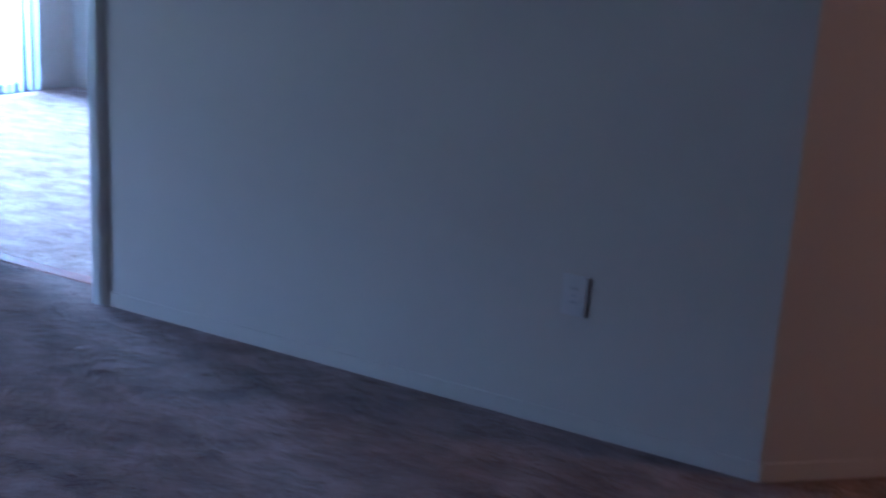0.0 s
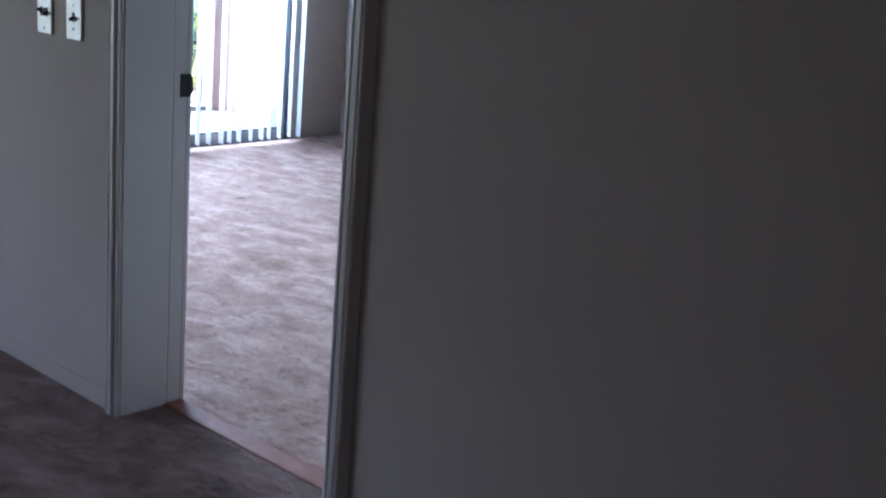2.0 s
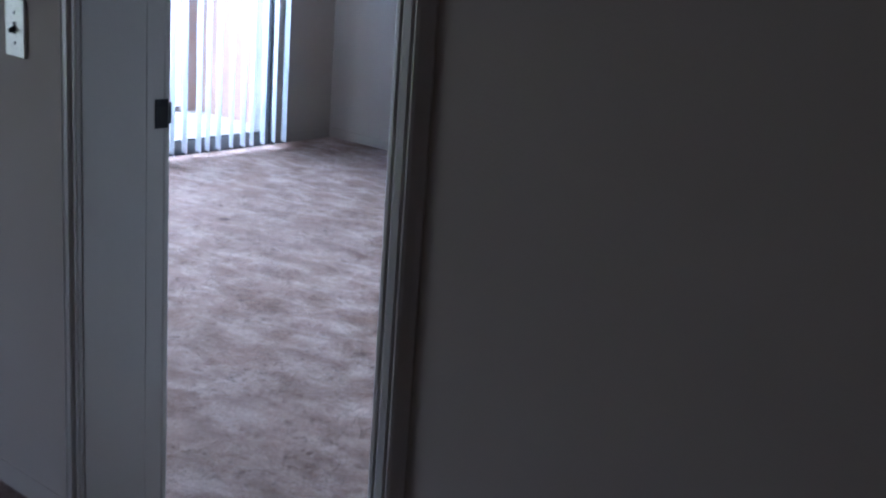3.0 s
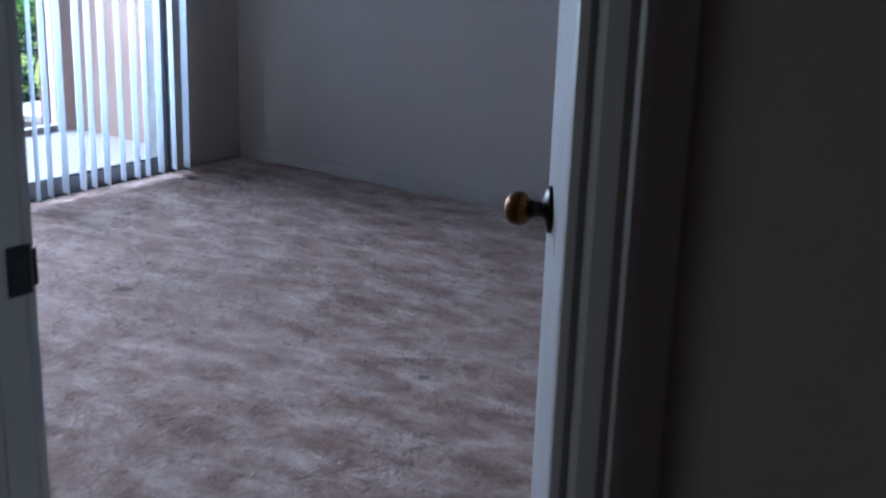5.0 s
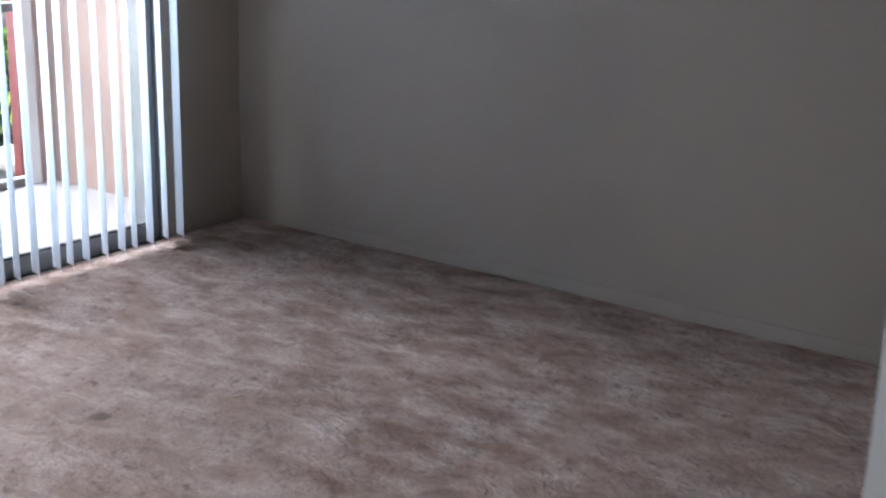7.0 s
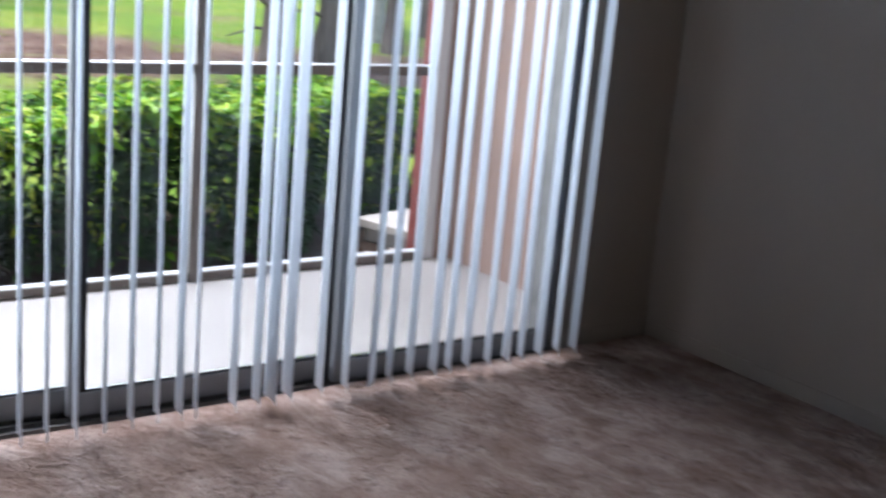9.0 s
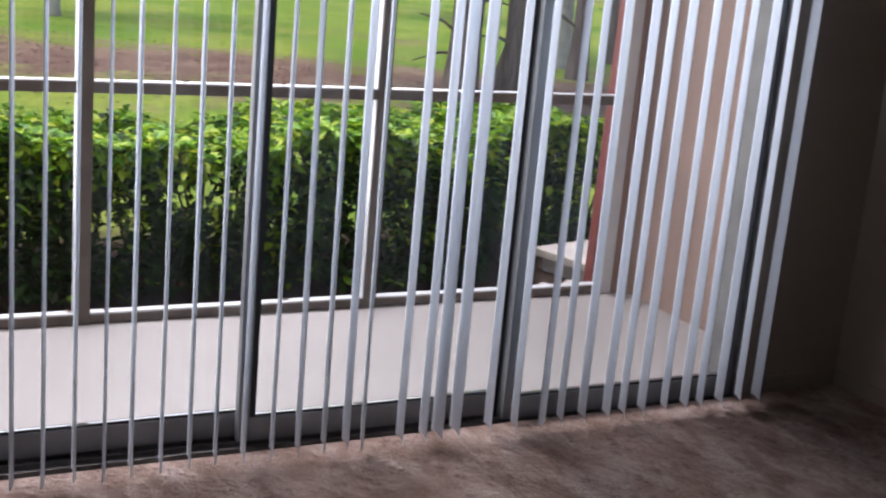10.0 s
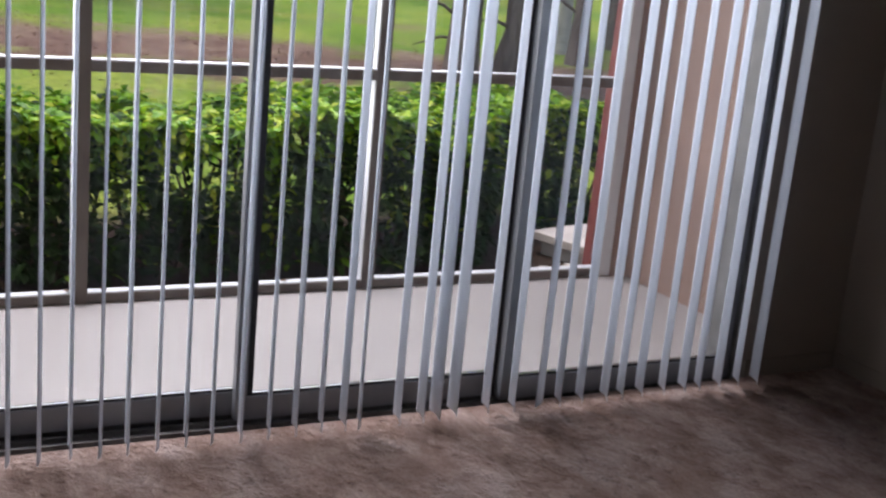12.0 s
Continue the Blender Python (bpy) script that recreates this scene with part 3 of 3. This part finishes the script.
for k, y in enumerate(POSTS):
    p = member("post", y - 0.027, y + 0.027, 0.0, HIGH - PZ, TAUPE if k else WHITE)
    part("channel", boxed(-0.042, -0.0025, y - 0.0275, y + 0.026, 0.0, HIGH - PZ, bevel=0.002), WHITE, p, "outer channel, white for its lit side")
for a, b in zip(POSTS[1:], POSTS):
    for name, z0, z1 in (("sill_rail", 0.004, 0.036), ("mid_rail", 0.823, 0.861), ("top_rail", 2.44, 2.495)):
        p = member(name, a + 0.0275, b - 0.0275, z0, z1)
        part("channel", boxed(-0.045, -0.0025, a + 0.0275, b - 0.0285, z0 + 0.002, z1 + 0.004, bevel=0.002), WHITE, p, "outer channel, white for its lit side")

def dead_leaf(y, z, turn, size):
    """A curled brown leaf lying on a rail of the screen frame."""
    bm = bmesh.new()
    rows = [[bm.verts.new((u * size, v * size * 0.45 * (1 - u * u * 0.8), size * (0.30 * u * u + 0.22 * v * v) + h)) for v in (-1, -0.4, 0.4, 1)] for h in (0.0, 0.0012) for u in (-1, -0.5, 0, 0.5, 1)]
    for k in (0, 5):
        for a, b in zip(rows[k:k + 4], rows[k + 1:k + 5]):
            for j in range(3):
                bm.faces.new((a[j], a[j + 1], b[j + 1], b[j]))
    ob = tagged(part("dead_leaf", bm, EARTH), "small curled brown dead leaf on a screen rail", "leaf", "dead leaves on the screen rails")
    ob.matrix_basis = pose(PX - 0.022, y, z, 0, 0, turn)


for y, k, turn, size in ((1.66, 1, 70, 0.016), (1.42, 1, 20, 0.012), (2.02, 1, 110, 0.010), (1.40, 0, 40, 0.016), (2.08, 0, 95, 0.012), (1.27, 0, 10, 0.014)):
    dead_leaf(y, PZ + (0.8655 if k else 0.0405), turn, size)
bm = boxed(-0.03, 0.03, -0.045, 0.045, 0, 2.60, bevel=0.003)
ob = tagged(part("porch_post", bm, REDWOOD), "rust-red painted post just outside the porch screen", "post")
ob.matrix_basis = pose(PX - 0.135, 3.585, -0.20, -1.0)

# ---------------- garden ----------------
GZ = -0.20
bm = bmesh.new()
cols = [-4.2 - 0.5 * k for k in range(12)] + [-10.5 - 1.5 * k for k in range(26)] + [-55, -80, -140, -300, -900]
rows_y = [-900, -300, -120, -60] + [-40 + 2.0 * k for k in range(51)] + [80, 140, 300, 900]
grid = []
for x in cols:
    line = []
    for y in rows_y:
        far = max(0.0, min(1.0, (-x - 8) / 30))
        z = GZ + 0.10 * far * noise.noise((x * 0.13, y * 0.13, 2.0)) * (1 if abs(y) < 70 and x > -60 else 0)
        line.append(bm.verts.new((x, y, z)))
    grid.append(line)
for a, b in zip(grid, grid[1:]):
    for k in range(len(rows_y) - 1):
        bm.faces.new((a[k], a[k + 1], b[k + 1], b[k]))
tagged(part("ground", bm, GROUND, smooth=True), "mown lawn with a worn strip of bare brown soil", "lawn", kind=S)
bm = bmesh.new()
box(bm, -4.2, 900, -900, 900, GZ - 0.05, GZ - 0.012)
tagged(part("ground_under", bm, EARTH), "bare earth under and behind the house", "ground", kind=S)


def hedge(y0, y1, x0, x1, top, count, seed):
    rng = random.Random(seed)
    h = thing("hedge", "clipped leafy green hedge, dense on top and bare at the stems", "hedge", ((x0 + x1) / 2, (y0 + y1) / 2, GZ))
    base = Vector(h.location)
    bm = bmesh.new()
    for k in range(int((y1 - y0) * 34)):
        x, y = rng.uniform(x0 + 0.12, x1 - 0.08), rng.uniform(y0, y1)
        x -= 0.5 * max(0.0, min(1.0, (y - 3.25) / 0.35))
        p = Vector((x, y, GZ - 0.02)) - base
        for j in range(3):
            q = p + Vector((rng.uniform(-0.09, 0.09), rng.uniform(-0.10, 0.10), rng.uniform(0.16, 0.26)))
            r = 0.011 - 0.002 * j
            ax = (q - p).normalized()
            s = ax.orthogonal().normalized()
            w = ax.cross(s)
            lo = [bm.verts.new(p + r * (math.cos(a) * s + math.sin(a) * w)) for a in (0, 1.57, 3.14, 4.71)]
            hi = [bm.verts.new(q + r * 0.8 * (math.cos(a) * s + math.sin(a) * w)) for a in (0, 1.57, 3.14, 4.71)]
            for i in range(4):
                bm.faces.new((lo[i], lo[(i + 1) % 4], hi[(i + 1) % 4], hi[i]))
            p = q
    tagged(part("stems", bm, STEM, h), kind="stuff")
    fresh, shaded = ([], []), ([], [])
    for k in range(count):
        y = rng.uniform(y0, y1)
        crest = top + 0.08 * noise.noise((y * 2.1, 0.3, 0)) + 0.07 * noise.noise((y * 7, 1.3, 0))
        u = rng.random()
        if u < 0.42:
            z = crest - abs(rng.gauss(0, 0.06))
            x = rng.uniform(x0, x1)
        else:
            z = crest - (crest - GZ) * (rng.random() ** 1.55) * 0.93
            x = x1 - abs(rng.gauss(0, 0.10)) if rng.random() < 0.7 else rng.uniform(x0, x1)
        x += 0.07 * noise.noise((y * 3, z * 3, 5.0)) - 0.5 * max(0.0, min(1.0, (y - 3.25) / 0.35))
        if noise.noise((y * 4.5, z * 4.5, x * 3)) < -0.30:
            continue
        m = Euler((rng.uniform(-0.9, 0.7), rng.uniform(-0.5, 0.5), rng.uniform(-3.14, 3.14))).to_matrix()
        length = rng.uniform(0.045, 0.078)
        width = length * rng.uniform(0.20, 0.27)
        at = Vector((x, y, z)) - base
        # leaves well below the crest mostly take the shaded colour
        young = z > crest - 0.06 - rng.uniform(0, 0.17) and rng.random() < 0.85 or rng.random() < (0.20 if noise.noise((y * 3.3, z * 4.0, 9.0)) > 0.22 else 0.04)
        vs, fs = fresh if young else shaded
        i = len(vs)
        for u, v, w in ((0, 0, 0), (0, 0.34, 0.02), (0, 0.68, -0.01), (0, 1, -0.14), (0.8, 0.28, 0.10), (1, 0.62, 0.06), (-0.8, 0.28, 0.10), (-1, 0.62, 0.06)):
            vs.append(at + m @ Vector((u * width, v * length, w * length)))
        fs += [(i, i + 4, i + 1), (i + 4, i + 5, i + 2, i + 1), (i + 5, i + 3, i + 2), (i, i + 1, i + 6), (i + 6, i + 1, i + 2, i + 7), (i + 7, i + 2, i + 3)]
    for name, (vs, fs), mat, label in (("new_growth", fresh, LEAF, "bright green young leaves"), ("foliage", shaded, SHADED_LEAF, "dark green leaves below the crest with shade in their colour")):
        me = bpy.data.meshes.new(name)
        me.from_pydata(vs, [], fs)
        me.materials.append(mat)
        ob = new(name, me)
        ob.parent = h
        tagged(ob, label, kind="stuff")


hedge(-2.2, 4.25, -6.60, -5.75, 0.50, 64000, 3)


def limb(bm, pts, radii, seg=10):
    prev = None
    for k, (p, r) in enumerate(zip(pts, radii)):
        ax = (pts[min(k + 1, len(pts) - 1)] - pts[max(k - 1, 0)]).normalized()
        s = ax.cross(Vector((0.3, 1, 0.1))).normalized()
        w = ax.cross(s)
        ring = [bm.verts.new(p + r * (1 + 0.10 * noise.noise((p.z * 2, a, r * 30))) * (math.cos(a) * s + math.sin(a) * w)) for a in (2 * math.pi * i / seg for i in range(seg))]
        if prev:
            for i in range(seg):
                bm.faces.new((prev[i], prev[(i + 1) % seg], ring[(i + 1) % seg], ring[i]))
        prev = ring
    bm.faces.new(prev)


def tree(x, y, r, tall, lean, seed, twigs=True, label="tall tree with a grey-brown trunk on the lawn", bark=BARK):
    rng = random.Random(seed)
    t = thing("tree", label, "tree", (x, y, GZ), "trees on the lawn")
    bm = bmesh.new()
    n = 12
    pts = [Vector((lean[0] * (k / n) * tall + 0.02 * tall * noise.noise((k * 0.5, seed, 0)), lean[1] * (k / n) * tall, -0.08 + tall * k / n)) for k in range(n + 1)]
    pts[1:1] = [Vector((0, 0, 0.06)), Vector((pts[0].x * 0.5, 0, 0.25))]
    limb(bm, pts, [r * 1.45, r * 1.3, r * 1.1] + [r * (1 - 0.72 * k / n) for k in range(1, n + 1)], 14)
    part("trunk", bm, bark, t, smooth=True)
    tips = []
    for k in range(9):
        a, s = rng.uniform(0, 6.28), pts[rng.randint(len(pts) // 2, len(pts) - 1)]
        e = s + Vector((math.cos(a), math.sin(a), rng.uniform(0.3, 0.9))) * rng.uniform(0.16, 0.28) * tall
        bm = bmesh.new()
        limb(bm, [s, (s + e) / 2 + Vector((0, 0, -0.1)), e], [r * 0.36, r * 0.24, r * 0.08], 7)
        part("limb", bm, bark, t, smooth=True)
        tips += [e, (s + e) / 2]
    if twigs:
        for k in range(3):
            s = pts[3 + k]
            a = rng.uniform(-1.2, 1.2) + (1.57 if k % 2 else -1.57)
            e = s + Vector((math.cos(a) * 0.3, math.sin(a), rng.uniform(-0.15, 0.5))) * rng.uniform(0.5, 1.0)
            bm = bmesh.new()
            limb(bm, [s, (s + e) / 2 + Vector((0, 0, 0.06)), e], [0.025, 0.016, 0.006], 5)
            part("branch", bm, bark, t)
    vs, fs = [], []
    for c in tips:
        for k in range(150):
            p = c + Vector((rng.gauss(0, 1), rng.gauss(0, 1), rng.gauss(0, 0.7))) * tall * 0.075
            m = Euler((rng.uniform(-1, 1), rng.uniform(-1, 1), rng.uniform(-3.14, 3.14))).to_matrix()
            i, s = len(vs), rng.uniform(0.10, 0.20)
            vs += [p, p + m @ Vector((0.35 * s, 0.5 * s, 0)), p + m @ Vector((0, s, 0)), p + m @ Vector((-0.35 * s, 0.5 * s, 0))]
            fs.append((i, i + 1, i + 2, i + 3))
    me = bpy.data.meshes.new("crown")
    me.from_pydata(vs, [], fs)
    me.materials.append(LEAF)
    ob = new("crown", me)
    ob.parent = t
    tagged(ob, kind="stuff")


tree(-11.65, 6.21, 0.165, 9.0, (0.0, 0.02), 11)
tree(-11.75, 6.79, 0.145, 8.5, (0.02, 0.05), 12, label="tall leaning tree with a dark grey-brown trunk")
tree(-12.4, 6.62, 0.07, 6.5, (0.0, -0.01), 13)
tree(-14.6, 9.52, 0.125, 8.5, (0.0, 0.01), 14)
tree(-16.0, 10.15, 0.10, 8.0, (0.01, 0.0), 15, label="slim tree with a pale trunk on the lawn", bark=PALE_BARK)
tree(-17.0, 11.7, 0.12, 8.0, (0.0, 0.0), 16)
tree(-20.8, 3.87, 0.085, 7.0, (0.0, 0.0), 17, False, "slim young tree with a pale trunk on the lawn", PALE_BARK)
tree(-26.5, 12.1, 0.16, 9.0, (0.0, 0.0), 18, False)

# a low concrete pad and pale scraps on the ground by the hedge's end
bm = bmesh.new()
box(bm, -0.26, 0.26, -0.20, 0.20, 0.075, 0.120, bevel=0.006)
box(bm, -0.22, 0.22, -0.16, 0.16, 0.0, 0.0755, bevel=0.004)
ob = tagged(part("concrete_pad", bm, STONE), "pale weathered concrete pad raised on a dark footing", "concrete pad")
ob.location, ob.rotation_euler = (-5.85, 3.96, GZ), (0, 0, radians(14))
rng = random.Random(21)
for k in range(5):
    bm = bmesh.new()
    r = rng.uniform(0.022, 0.05)
    bmesh.ops.create_icosphere(bm, subdivisions=2, radius=r)
    for v in bm.verts:
        v.co *= 1 + 0.35 * noise.noise(v.co * 30 + Vector((k * 3.0, 0, 0)))
        v.co.z *= 0.6
    low = min(v.co.z for v in bm.verts)
    ob = tagged(part("stone", bm, STONE), "small pale stone on the bare soil by the hedge", "stone", "stones by the hedge")
    ob.location = (-5.60 + rng.uniform(-0.12, 0.12), 3.62 + rng.uniform(-0.16, 0.16), GZ - low - 0.004)


def litter(count, seed):
    rng = random.Random(seed)
    vs, fs = [], []
    while len(fs) < count:
        y = rng.uniform(-4, 16)
        x = -14.6 + 0.42 * (y - 4.0) + rng.gauss(0, 2.3)
        if x > -8.5 or noise.noise((x * 0.9, y * 0.9, 4.0)) < -0.1:
            continue
        m = Euler((rng.uniform(-0.5, 0.5), rng.uniform(-0.5, 0.5), rng.uniform(0, 6.28))).to_matrix()
        r, i = rng.uniform(0.009, 0.032), len(vs)
        at = Vector((x, y, GZ + 0.018 + 0.10 * max(0.0, min(1.0, (-x - 8) / 30)) * noise.noise((x * 0.13, y * 0.13, 2.0))))
        vs += [at + m @ Vector(p) * r for p in ((-1, 0, 0), (0, -0.45, 0.25), (1, 0, 0), (0, 0.45, 0.25))]
        fs.append((i, i + 1, i + 2, i + 3))
    me = bpy.data.meshes.new("leaf_litter")
    me.from_pydata(vs, [], fs)
    me.materials.append(EARTH)
    tagged(new("leaf_litter", me), "dry brown fallen leaves scattered over soil and grass", "leaf litter", kind="stuff")


litter(3600, 8)
